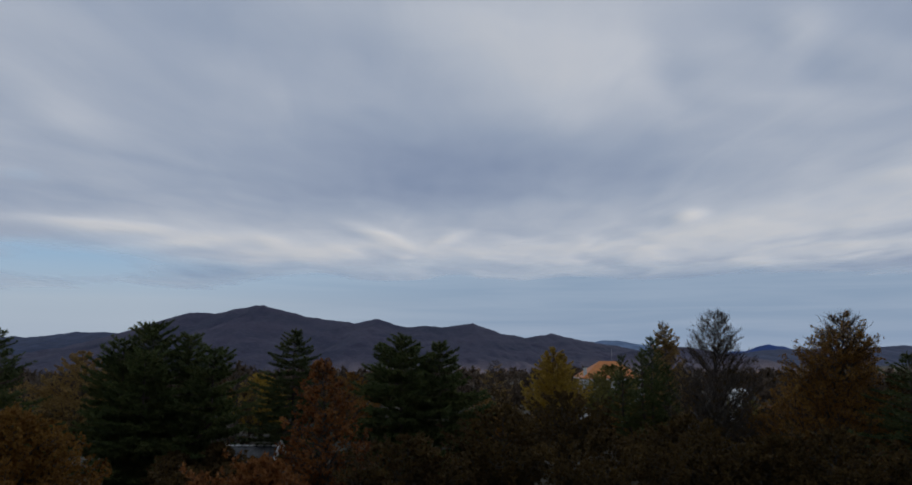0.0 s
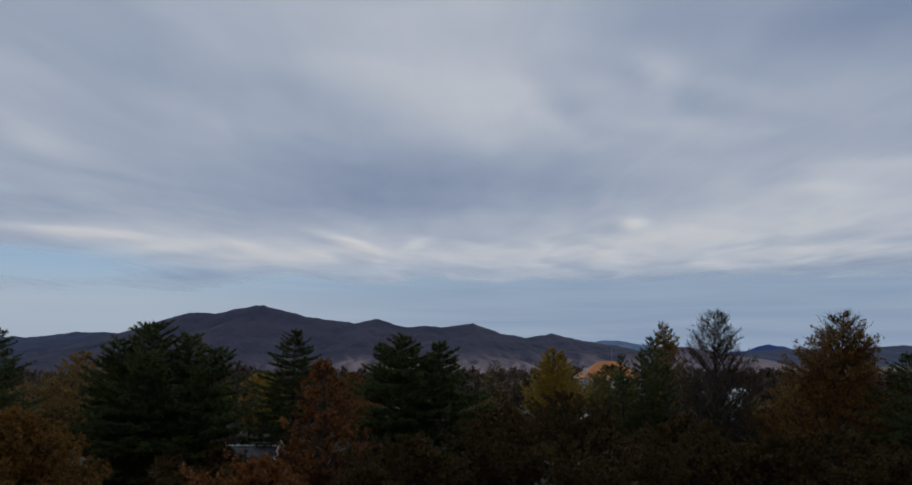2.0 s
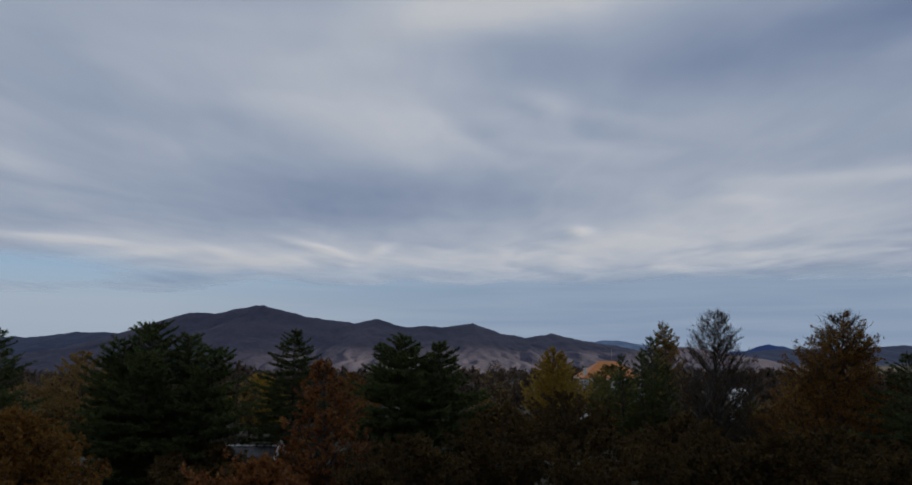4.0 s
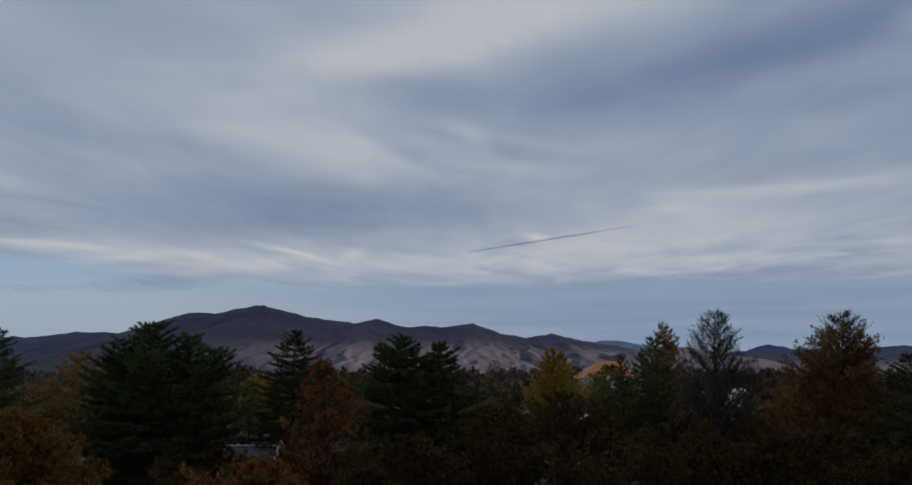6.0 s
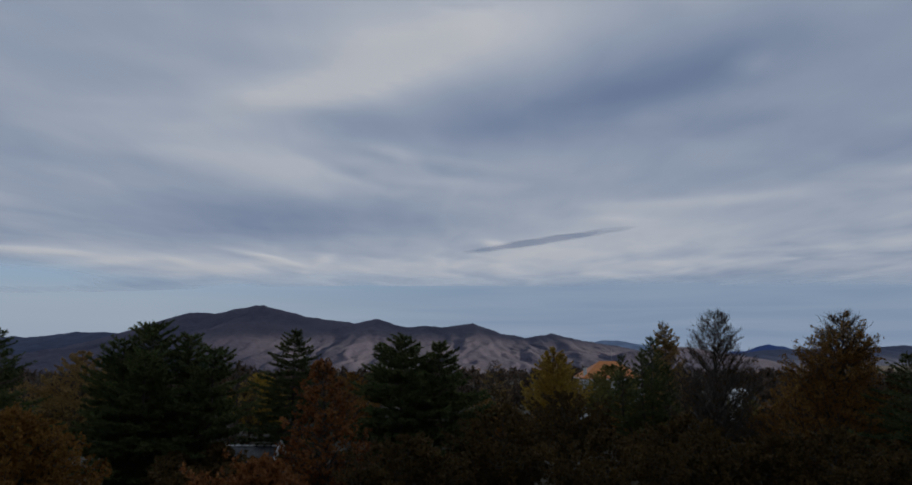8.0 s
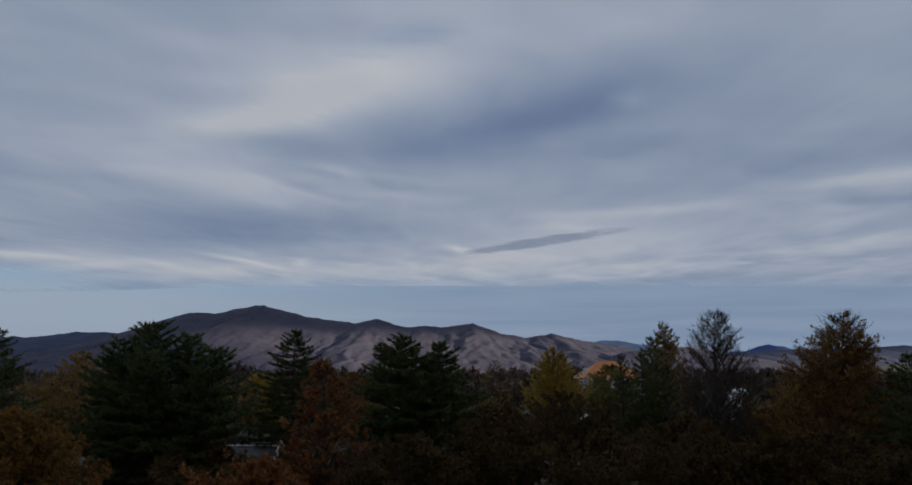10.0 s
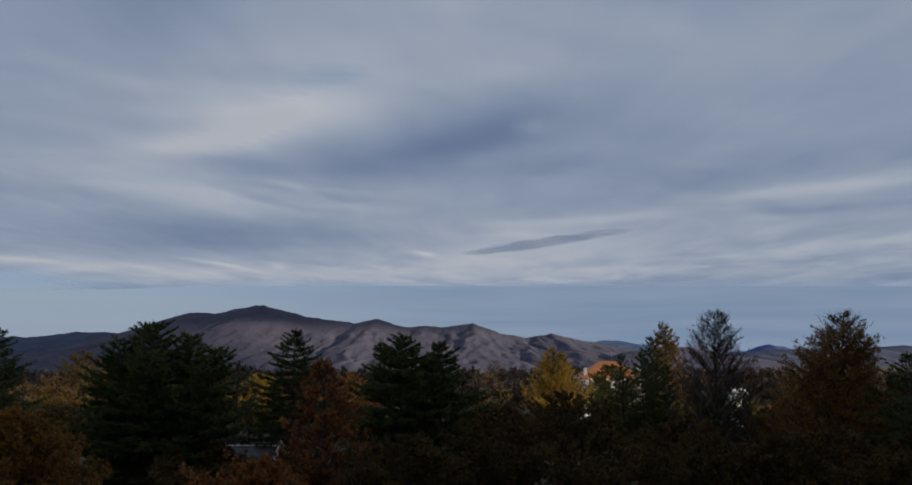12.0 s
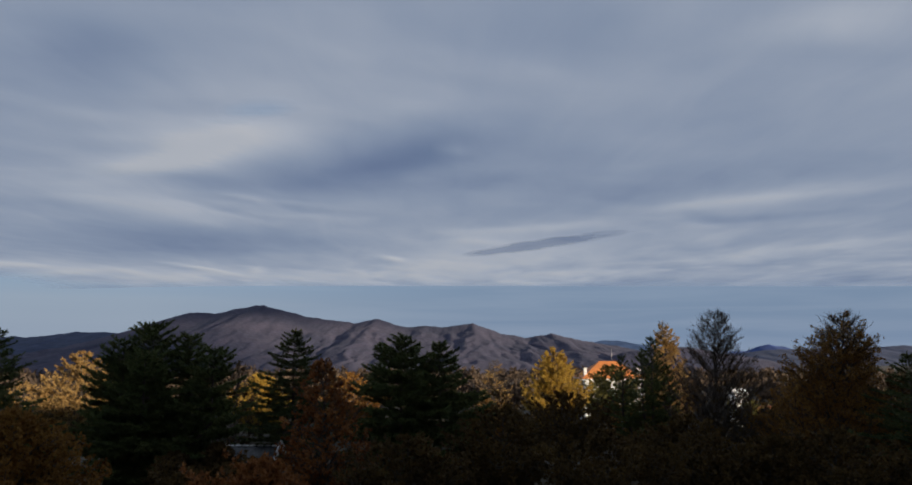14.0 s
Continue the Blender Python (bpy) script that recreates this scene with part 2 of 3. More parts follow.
ridge("mountain_range", [(-925, 22), (-863, 46), (-791, 70), (-730, 89), (-662, 106), (-604, 103), (-540, 119), (-481, 125), (-437, 114), (-385, 99), (-319, 89),
      (-253, 79), (-195, 90), (-159, 79), (-122, 68), (-77, 72), (-35, 71), (41, 80), (111, 55), (168, 44), (234, 53), (314, 36), (400, 22), (457, 12), (590, 2)],
      1800, 800, WOODED, "long mountain ridge covered in bare purplish-brown autumn woods", 11)
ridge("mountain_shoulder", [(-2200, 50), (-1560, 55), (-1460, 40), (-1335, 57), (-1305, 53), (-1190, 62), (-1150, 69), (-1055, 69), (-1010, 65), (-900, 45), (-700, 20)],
      2180, 700, BLUEWOODS, "lower wooded mountain shoulder, blue shade and haze in its colour", 31, 0.7)
ridge("foothill", [(250, -12), (320, 10), (370, 17), (410, 20), (450, 16), (505, 6), (625, -14)], 1350, 220, WOODED, "wooded foothill spur in front of the range", 47, 0.8)
ridge("right_hill", [(800, -6), (930, 14), (1060, 18), (1260, 22), (1360, 27), (1800, 40)], 2200, 500, BLUEWOODS, "low wooded hill at the valley's edge, blue haze in its colour", 53, 0.6)
ridge("table_hill", [(1500, 0), (1870, 14), (1930, 40), (2010, 58), (2060, 46), (2110, 44), (2190, 12), (2600, 0)], 4650, 500, BLUEHILL, "small flat-topped hill far off, blue haze in its colour", 61, 0.3)
ridge("far_peak", [(500, 10), (820, 52), (960, 82), (1080, 84), (1180, 64), (1350, 40), (1700, 14)], 4800, 400, FARHILL, "peak in the far distance, pale blue haze in its colour", 67, 0.3)

# ---- clouds ----
H = 459.0
DRIFT = (-79.0, 82.0)
TONE_PATCHES, GAPS = [], []


def tone_patch(*row):
    TONE_PATCHES.append(row)


def gap(*row):
    GAPS.append(row)


# bright (negative) and dark patches painted in, placed to fit the camera's view
tone_patch(-459, 3312, 594, 173, 120, -614, -0.22)
tone_patch(784, 3256, 772, -111, -123, -794, -0.24)
tone_patch(1313, 2282, 466, -423, -199, -458, -0.28)
tone_patch(1161, 1774, 130, -103, -57, -121, -0.22)
tone_patch(1394, 1486, 367, -132, -21, -95, -0.22)
tone_patch(1949, 987, 314, -183, -48, -94, -0.30)
tone_patch(2506, 2121, 416, -449, -79, -158, -0.20)
tone_patch(2046, 1279, 440, -143, -36, -76, 0.16)
tone_patch(1869, 3021, 386, -61, -81, -246, -0.25)
tone_patch(1543, 3727, 157, -63, -72, -176, -0.30)
tone_patch(795, 2415, 40, -75, -38, -105, -0.30)
tone_patch(-1311, 2588, 247, 148, 81, -160, -0.42)
tone_patch(-764, 2962, 66, 24, 41, -161, -0.25)
tone_patch(-21, 2938, 61, -158, -6, -117, -0.22)
tone_patch(-311, 2846, 96, 291, 31, -109, -0.30)
tone_patch(-1237, 3038, 466, -211, 116, -225, -0.30)
tone_patch(-852, 3407, 459, -211, 151, -454, -0.20)
tone_patch(-61, 1882, 497, 42, 61, -438, 0.20)
tone_patch(-1152, 2107, 325, 62, 98, -183, 0.14)
tone_patch(47, 1683, 284, -45, 74, -375, 0.12)
tone_patch(460, 1804, 331, 61, -37, -160, 0.10)
tone_patch(155, 1173, 168, 67, -25, -376, -0.20)
tone_patch(-127, 1073, 30, 103, 37, -73, 0.08)
tone_patch(377, 1134, 71, 181, 27, -18, 0.10)
tone_patch(591, 1097, -31, -108, -42, -34, 0.10)
tone_patch(505, 969, 27, -28, -45, -72, -0.14)
tone_patch(-756, 1359, -2, 238, 66, -91, -0.12)
tone_patch(238, 1045, 294, 181, 15, -228, -0.14)
tone_patch(778, 816, 168, -67, -59, -112, 0.06)
tone_patch(191, 723, 208, 9, 2, -49, 0.07)
tone_patch(-399, 954, 22, 99, 122, -180, 0.08)
tone_patch(456, 502, 265, -192, -7, -94, -0.46)
tone_patch(330, 619, 138, -63, 13, -81, -0.16)
tone_patch(432, 384, 99, 43, 40, -162, -0.16)
tone_patch(865, 559, 345, -338, -46, -162, 0.24)
tone_patch(894, 503, 171, -133, -23, -77, 0.08)
tone_patch(1098, 809, 272, -176, -65, -138, 0.08)
tone_patch(520, 734, 361, -206, 23, -151, 0.12)
tone_patch(1645, 814, 269, -316, -91, -188, 0.16)
tone_patch(942, 512, 277, -42, -1, -173, 0.14)
tone_patch(582, 338, 276, -95, 78, -259, -0.20)
tone_patch(559, -118, 119, 52, 71, -127, 0.16)
tone_patch(1642, -158, 132, -49, -49, -88, -0.20)
tone_patch(1205, -148, 212, -19, -13, -121, 0.12)
tone_patch(1196, 626, 305, 29, -10, -241, 0.12)
tone_patch(1013, 151, 66, -8, 4, -82, -0.12)
tone_patch(1098, 414, 45, 8, -4, -33, -0.12)
gap(-1931, 3524, 490, 135, 326, -603, 1.10)
gap(-1858, 2978, 183, 40, 100, -162, 0.30)
gap(-1097, 1804, 82, 0, 50, -86, 0.25)
gap(728, 166, 66, -16, 3, -49, 0.45)
gap(609, 243, 58, 8, 1, -26, 0.35)


def far_sag(x, y):
    """The deck's far corner hangs lower over the mountain shoulder."""
    return 60 * smooth(3000, 4950, y) * smooth(-300, -2300, x)


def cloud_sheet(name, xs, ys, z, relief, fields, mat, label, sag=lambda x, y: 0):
    """A cloud layer: a sheet with a billowed underside, its painted brightness and its cover as attributes."""
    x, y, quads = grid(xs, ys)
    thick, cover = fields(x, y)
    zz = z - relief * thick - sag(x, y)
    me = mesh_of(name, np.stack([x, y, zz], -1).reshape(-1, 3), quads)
    for key, values in (("cloud_tone", thick), ("cover", cover)):
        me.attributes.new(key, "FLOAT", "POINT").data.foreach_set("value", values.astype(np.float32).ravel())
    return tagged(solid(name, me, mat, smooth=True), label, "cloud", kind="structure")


def bump_at(x, y, row):
    u, v, ax, ay, bx, by, amp = row
    det = ax * by - ay * bx
    dx, dy = x - u, y - v
    p, r = (dx * by - dy * bx) / det, (dy * ax - dx * ay) / det
    return amp * np.exp(-(p * p + r * r) * 1.1)


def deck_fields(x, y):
    # billows, drawn out and stretched in depth far off to suit the camera's view
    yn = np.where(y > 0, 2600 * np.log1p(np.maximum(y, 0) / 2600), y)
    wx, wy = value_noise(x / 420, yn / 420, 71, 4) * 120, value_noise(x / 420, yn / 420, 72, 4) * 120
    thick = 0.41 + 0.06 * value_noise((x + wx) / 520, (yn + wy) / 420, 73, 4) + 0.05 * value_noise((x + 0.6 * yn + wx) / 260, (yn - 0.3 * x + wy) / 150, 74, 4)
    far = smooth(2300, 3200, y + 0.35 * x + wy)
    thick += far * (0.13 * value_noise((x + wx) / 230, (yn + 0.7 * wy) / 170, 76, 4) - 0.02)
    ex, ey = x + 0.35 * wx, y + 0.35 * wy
    for row in TONE_PATCHES:
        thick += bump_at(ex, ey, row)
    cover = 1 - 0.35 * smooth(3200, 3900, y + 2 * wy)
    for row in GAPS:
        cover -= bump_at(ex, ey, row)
    # frayed far edge; unseen openings cut to time sunlight on mountains and trees
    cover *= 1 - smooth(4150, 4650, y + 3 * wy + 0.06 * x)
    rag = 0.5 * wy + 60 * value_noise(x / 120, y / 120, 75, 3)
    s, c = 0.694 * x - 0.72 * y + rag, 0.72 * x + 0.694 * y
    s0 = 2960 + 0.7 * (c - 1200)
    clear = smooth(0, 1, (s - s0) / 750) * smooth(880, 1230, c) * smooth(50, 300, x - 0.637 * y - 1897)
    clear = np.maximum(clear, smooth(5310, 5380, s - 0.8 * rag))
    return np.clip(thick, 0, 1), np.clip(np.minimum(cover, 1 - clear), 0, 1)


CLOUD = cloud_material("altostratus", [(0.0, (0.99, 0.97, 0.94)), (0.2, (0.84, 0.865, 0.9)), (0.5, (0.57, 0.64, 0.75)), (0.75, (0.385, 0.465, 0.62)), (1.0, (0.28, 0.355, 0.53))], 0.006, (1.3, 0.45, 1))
deck = cloud_sheet("cloud_deck", np.arange(-4200, 5801, 32.0), np.arange(-4800, 4951, 30.0), H, 12.0, deck_fields, CLOUD, "broken grey-lavender altostratus deck drifting away, bright and dark patches painted in", far_sag)


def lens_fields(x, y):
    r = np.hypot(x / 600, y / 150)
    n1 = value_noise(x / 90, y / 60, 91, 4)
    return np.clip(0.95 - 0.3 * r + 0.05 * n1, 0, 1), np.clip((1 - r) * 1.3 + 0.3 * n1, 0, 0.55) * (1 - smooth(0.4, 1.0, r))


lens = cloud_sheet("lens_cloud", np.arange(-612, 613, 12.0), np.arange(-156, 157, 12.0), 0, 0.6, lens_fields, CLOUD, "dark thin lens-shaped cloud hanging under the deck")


# ---- trees ----
def tube(path, radii, sides):
    """Tapered limb along a path (k, 3)."""
    path = np.asarray(path)
    tang = np.gradient(path, axis=0)
    tang /= np.linalg.norm(tang, axis=1, keepdims=True) + 1e-9
    ref = np.where(np.abs(tang[:, 2:3]) > 0.9, [[1.0, 0, 0]], [[0, 0, 1.0]])
    u = np.cross(tang, ref)
    u /= np.linalg.norm(u, axis=1, keepdims=True) + 1e-9
    w = np.cross(tang, u)
    ang = np.linspace(0, 2 * np.pi, sides, endpoint=False)
    ring = path[:, None] + np.asarray(radii)[:, None, None] * (u[:, None] * np.cos(ang)[None, :, None] + w[:, None] * np.sin(ang)[None, :, None])
    k = len(path)
    i, j = np.meshgrid(np.arange(k - 1), np.arange(sides), indexing="ij")
    f = np.stack([i * sides + j, i * sides + (j + 1) % sides, (i + 1) * sides + (j + 1) % sides, (i + 1) * sides + j], -1).reshape(-1, 4)
    return ring.reshape(-1, 3), f


def joined(pieces):
    verts, faces, at = [], [], 0
    for v, f in pieces:
        verts.append(v)
        faces.append(f + at)
        at += len(v)
    return np.concatenate(verts), np.concatenate(faces)


def unit(v):
    return v / (np.linalg.norm(v, axis=-1, keepdims=True) + 1e-9)


def blades(rng, centres, ways, count, length, width, spread):
    """Needles or leaves: count slim pointed blades from every centre, fanned round its way."""
    n = len(centres) * count
    c, w = np.repeat(centres, count, 0), np.repeat(ways, count, 0)
    d = unit(w + rng.normal(0, spread, (n, 3)))
    side = unit(np.cross(d, rng.normal(0, 1, (n, 3))))
    ln = length * rng.uniform(0.6, 1.25, (n, 1))
    wd = width * rng.uniform(0.7, 1.2, (n, 1))
    v = np.stack([c - side * wd * 0.5, c + side * wd * 0.5, c + d * ln], 1).reshape(-1, 3)
    return v, np.arange(n * 3).reshape(-1, 3)


def tree(name, label, leaf, seed, height, radius, profile, limbs, rise, twigs, tufts, blade, bare_top=0.0, base=0.15, droop=0.0, trunk_r=None, leaders=((0, 0, 1.0),), flat=0.5, density=1.0, fine=0):
    """A tree round the origin. profile(s): crown radius at height share s (0 foot of crown, 1 tip).
    rise: slope of the limbs; twigs per limb; tufts per twig; blade = (count, length, width, spread)."""
    rng = np.random.RandomState(seed)
    root = new(name)
    tagged(root, label, "tree", "autumn trees below the viewpoint")
    wood, limb_wood, tuft_c, tuft_d, fine_c, fine_d = [], [], [], [], [], []
    r0 = trunk_r or height * 0.016
    for lx, ly, share in leaders:
        top = height * share
        k = np.linspace(0, 1, 9)
        sway = np.cumsum(rng.normal(0, 0.012 * top, (9, 2)), 0) * k[:, None]
        stem = np.stack([lx * radius * np.minimum(1, k * 2.2) + sway[:, 0], ly * radius * np.minimum(1, k * 2.2) + sway[:, 1], top * k], 1)
        wood.append(tube(stem, r0 * (1 - 0.93 * k ** 0.85) + 0.008, 7))
        n = int(limbs / len(leaders) * (0.6 + 0.4 * share))
        for i in range(n):
            s = (i + rng.uniform(0, 1)) / n
            z = top * (base + (1 - base) * s)
            az = i * 2.399 + rng.normal(0, 0.5)
            reach = radius * profile(s) * rng.uniform(0.6, 1.12) / (len(leaders) ** 0.35)
            if reach < 0.05:
                continue
            slope = rise * rng.uniform(0.6, 1.4)
            z = max(0.06 * top, z - reach * (slope - droop))
            p0 = np.array([np.interp(z, stem[:, 2], stem[:, j]) for j in (0, 1)] + [z])
            out = np.array([np.cos(az), np.sin(az), 0])
            k5 = np.linspace(0, 1, 6)[:, None]
            path = p0 + out * reach * k5 + np.array([0, 0, 1]) * reach * (slope * k5 - droop * k5 ** 2)
            path[1:] += rng.normal(0, 0.035 * reach, (5, 3))
            path[:, 2] = np.minimum(path[:, 2], height * share * 0.995)
            lr = min(r0 * 0.45, 0.012 + 0.014 * reach)
            limb_wood.append(tube(path, lr * (1 - 0.85 * k5[:, 0]), 4))
            leafy = rng.uniform(0, 1) > smooth(1 - bare_top, 1.0, s) * 0.85 if bare_top else True
            m = max(2, int(twigs * (0.35 + 0.65 * reach / max(radius, 0.1))))
            for j in range(m):
                u = 0.25 + 0.75 * (j + rng.uniform(0, 1)) / m
                q0 = np.array([np.interp(u, k5[:, 0], path[:, c]) for c in range(3)])
                side = np.array([-out[1], out[0], 0]) * (1 if j % 2 else -1)
                d = unit(out * rng.uniform(0.3, 1.0) + side * rng.uniform(0.2, 1.1) + np.array([0, 0, rng.uniform(-0.3, 1.0) * flat + rise * 0.3]))
                tl = (0.10 + 0.36 * reach * (1.15 - u)) * rng.uniform(0.6, 1.2) + min(0.12, 0.12 * reach)
                q1 = q0 + d * tl
                limb_wood.append(tube(np.stack([q0, q1]), np.array([0.012, 0.004]) * (1 + 0.1 * height / 10), 3))
                if fine:
                    t = rng.uniform(0.1, 1, (fine, 1))
                    fine_c.append(q0 + (q1 - q0) * t)
                    fine_d.append(np.repeat((d + [0, 0, 0.5])[None], fine, 0))
                if leafy and rng.uniform() < density:
                    t = (np.arange(tufts) + rng.uniform(0, 1, tufts)) / tufts
                    tuft_c.append(q0 + (q1 - q0) * (0.25 + 0.8 * t[:, None]) + rng.normal(0, 0.05 + 0.05 * tl, (tufts, 3)))
                    tuft_d.append(np.repeat((d + [0, 0, 0.35])[None], tufts, 0))
        # leading shoot
        t = np.linspace(0.88, 1.0, 14)
        if bare_top < 0.3:
            tuft_c.append(np.stack([np.interp(t, k, stem[:, c]) for c in range(3)], 1))
            tuft_d.append(np.repeat([[0, 0, 1.0]], 14, 0))
    v, f = joined(wood)
    solid("trunk", mesh_of("trunk", v, f), BARK, root, smooth=True)
    v, f = joined(limb_wood)
    if fine:
        fv, ff = blades(rng, np.concatenate(fine_c), np.concatenate(fine_d), 1, 0.42, 0.018, 0.5)
        tagged(solid("spray", mesh_of("spray", fv, ff), BARK, root), kind="stuff")
    tagged(solid("twigwork", mesh_of("twigwork", v, f), BARK, root), kind="stuff")
    v, f = blades(rng, np.concatenate(tuft_c), np.concatenate(tuft_d), *blade)
    solid("crown", mesh_of("crown", v, f), leaf, root)
    return root


def dome(s):
    return min(1.0, 1.5 * (1 - s) ** 0.5) * min(1, 0.6 + s * 3)


def egg(s):
    return max(0.08, math.sin(math.pi * min(1, 0.12 + 0.88 * s)) ** 0.6)


def spire(s):
    return (1 - s) ** 0.52 * min(1, 0.6 + s * 3) + 0.02


LARCHTUFT, LEAF = (7, 0.17, 0.06, 1.1), (4, 0.19, 0.13, 1.3)


def conifer(name, label, leaf, seed, h, r, leaders=((0, 0, 1.0),), gap=0.55, boughs=6, lift=0.25, taper=0.85, foot=0.1, needle=(4, 0.20, 0.062, 0.55)):
    """An evergreen in whorls of boughs; every bough is a flat spray of needled twigs with an upturned tip.
    leaders: (x, y) of each stem as shares of r, and its share of the height; lift: slope of the upper boughs."""
    rng = np.random.RandomState(seed)
    root = new(name)
    tagged(root, label, "tree", "autumn trees below the viewpoint")
    stems, wood, tuft_c, tuft_d = [], [], [], []
    up = np.array([0, 0, 1.0])
    for lx, ly, share in leaders:
        top = h * share
        wide = r * share if len(leaders) == 1 else r * 0.72 * share
        k = np.linspace(0, 1, 9)
        sway = np.cumsum(rng.normal(0, 0.006 * top, (9, 2)), 0) * k[:, None]
        sway -= sway[-1] * k[:, None] ** 2
        stem = np.stack([lx * r * np.minimum(1, k * 2) + sway[:, 0], ly * r * np.minimum(1, k * 2) + sway[:, 1], top * k], 1)
        stems.append(tube(stem, h * 0.016 * (1 - 0.94 * k ** 0.85) + 0.006, 7))
        z, turn = foot * top, rng.uniform(0, 6)
        while z < top - 0.15:
            s = (z / top - foot) / (1 - foot)
            n = boughs if s < 0.85 else boughs - 1
            turn += rng.uniform(0.3, 1.0)
            for b in range(n):
                az = turn + b * 2 * math.pi / n + rng.normal(0, 0.22)
                reach = wide * (1 - s) ** taper * min(1, 0.7 + 2 * s) * rng.uniform(0.55, 1.15)
                reach = max(reach, 0.16)
                out, side = np.array([math.cos(az), math.sin(az), 0]), np.array([-math.sin(az), math.cos(az), 0])
                slope = -0.12 + lift * s + 0.75 * max(0.0, s - 0.6) + rng.normal(0, 0.07)
                z0 = min(top - 0.05, z + rng.normal(0, 0.1 * gap))
                p0 = np.array([np.interp(z0, stem[:, 2], stem[:, j]) for j in (0, 1)] + [z0])
                u = np.linspace(0, 1, 6)[:, None]
                path = p0 + out * reach * u + up * reach * (slope * u + 0.16 * u ** 3) + side * reach * rng.normal(0, 0.08) * u ** 2
                wood.append(tube(path, (0.008 + 0.009 * reach) * (1 - 0.85 * u[:, 0]), 4))
                m = max(3, int(reach / 0.17))
                at_u = 0.12 + 0.88 * (np.arange(m) + rng.uniform(0, 1, m)) / m
                for e, v in enumerate(at_u):
                    q0 = np.array([np.interp(v, u[:, 0], path[:, c]) for c in range(3)])
                    ln = (0.34 * reach * (1.05 - v) ** 0.7 * min(1, 0.4 + 1.6 * v) + 0.14) * rng.uniform(0.7, 1.2)
                    d = unit(out * rng.uniform(0.6, 1.1) + side * (0.8 if e % 2 else -0.8) * rng.uniform(0.5, 1.2) + up * (slope * 0.7 + rng.uniform(0.0, 0.3)))
                    wood.append(tube(np.stack([q0, q0 + d * ln]), np.array([0.008, 0.003]), 3))
                    t = np.arange(0.1, 1.05, 0.1 / max(ln, 0.2))[:, None]
                    tuft_c.append(q0 + d * ln * t)
                    tuft_d.append(np.repeat((d + up * 0.3)[None], len(t), 0))
                t = np.linspace(0.55, 1.0, max(3, int(reach * 4)))
                tuft_c.append(np.stack([np.interp(t, u[:, 0], path[:, c]) for c in range(3)], 1))
                tuft_d.append(np.repeat((out + up * (slope + 0.5))[None], len(t), 0))
            z += gap * (0.6 + 0.5 * (1 - s)) * rng.uniform(0.8, 1.2)
        t = np.linspace(0.93, 1.0, 8)
        tuft_c.append(np.stack([np.interp(t, k, stem[:, c]) for c in range(3)], 1))
        tuft_d.append(np.repeat([[0, 0, 2.5]], 8, 0))
    solid("trunk", mesh_of("trunk", *joined(stems)), BARK, root, smooth=True)
    tagged(solid("twigwork", mesh_of("twigwork", *joined(wood)), BARK, root), kind="stuff")
    solid("crown", mesh_of("crown", *blades(rng, np.concatenate(tuft_c), np.concatenate(tuft_d), *needle)), leaf, root)
    return root


def pine(label, seed, h, r, **kw):
    return conifer("pine_tree", label, PINE, seed, h, r, gap=kw.pop("gap", 0.62), **kw)


def spruce(label, seed, h, r, **kw):
    return conifer("spruce_tree", label, SPRUCE, seed, h, r, gap=kw.pop("gap", 0.52), boughs=7, **kw)


def larch(label, seed, h, r, leaf=None, bare=0.45, **kw):
    return tree("larch_tree", label, leaf or RUST, seed, h, r, kw.pop("profile", spire), kw.pop("limbs", 190), kw.pop("rise", 0.5), 13, 6, kw.pop("blade", LARCHTUFT), bare_top=bare, base=0.08, flat=0.8, fine=kw.pop("fine", 5), **kw)


def leafy(label, seed, h, r, leaf, **kw):
    return tree("broadleaf_tree", label, leaf, seed, h, r, kw.pop("profile", egg), kw.pop("limbs", 95), 0.9, 12, 6, kw.pop("blade", LEAF), base=kw.pop("base", 0.06), flat=1.0, **kw)


def at(ob, x, y, turn=0):
    ob.matrix_basis = pose(x, y, float(ground_z(np.array(float(x)), np.array(float(y)))) - 0.1, 0, 0, turn)
    return ob


# near trees, in the shade of the added wall behind
at(pine("dark green pine with tiered branches beside a bush", 201, 10.5, 5.2, boughs=8), -25.3, 40)
at(leafy("low golden-brown broadleaf tree with dense rounded crown", 202, 6.9, 3.5, AMBER, blade=(6, 0.13, 0.10, 1.3), limbs=300), -17.0, 28)
at(pine("large spreading dark pine with several tops", 203, 10.95, 6.3, leaders=((0, 0, 1.0), (0.36, 0.1, 0.93), (-0.26, -0.1, 0.91), (0.72, -0.2, 0.86), (-0.38, 0.2, 0.83), (0.1, -0.4, 0.84)), boughs=8, lift=0.4, taper=0.55, needle=(5, 0.22, 0.075, 0.6)), -20.1, 48)
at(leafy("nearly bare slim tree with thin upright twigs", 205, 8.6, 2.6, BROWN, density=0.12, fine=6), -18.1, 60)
at(spruce("conical dark spruce with upturned branches", 207, 10.9, 5.2, taper=0.8, needle=(6, 0.2, 0.07, 0.6)), -12.2, 55)
at(leafy("red-brown maple with fine dense leaves", 208, 8.6, 3.4, RED, limbs=150, profile=spire, density=0.5, fine=3), -7.6, 43)
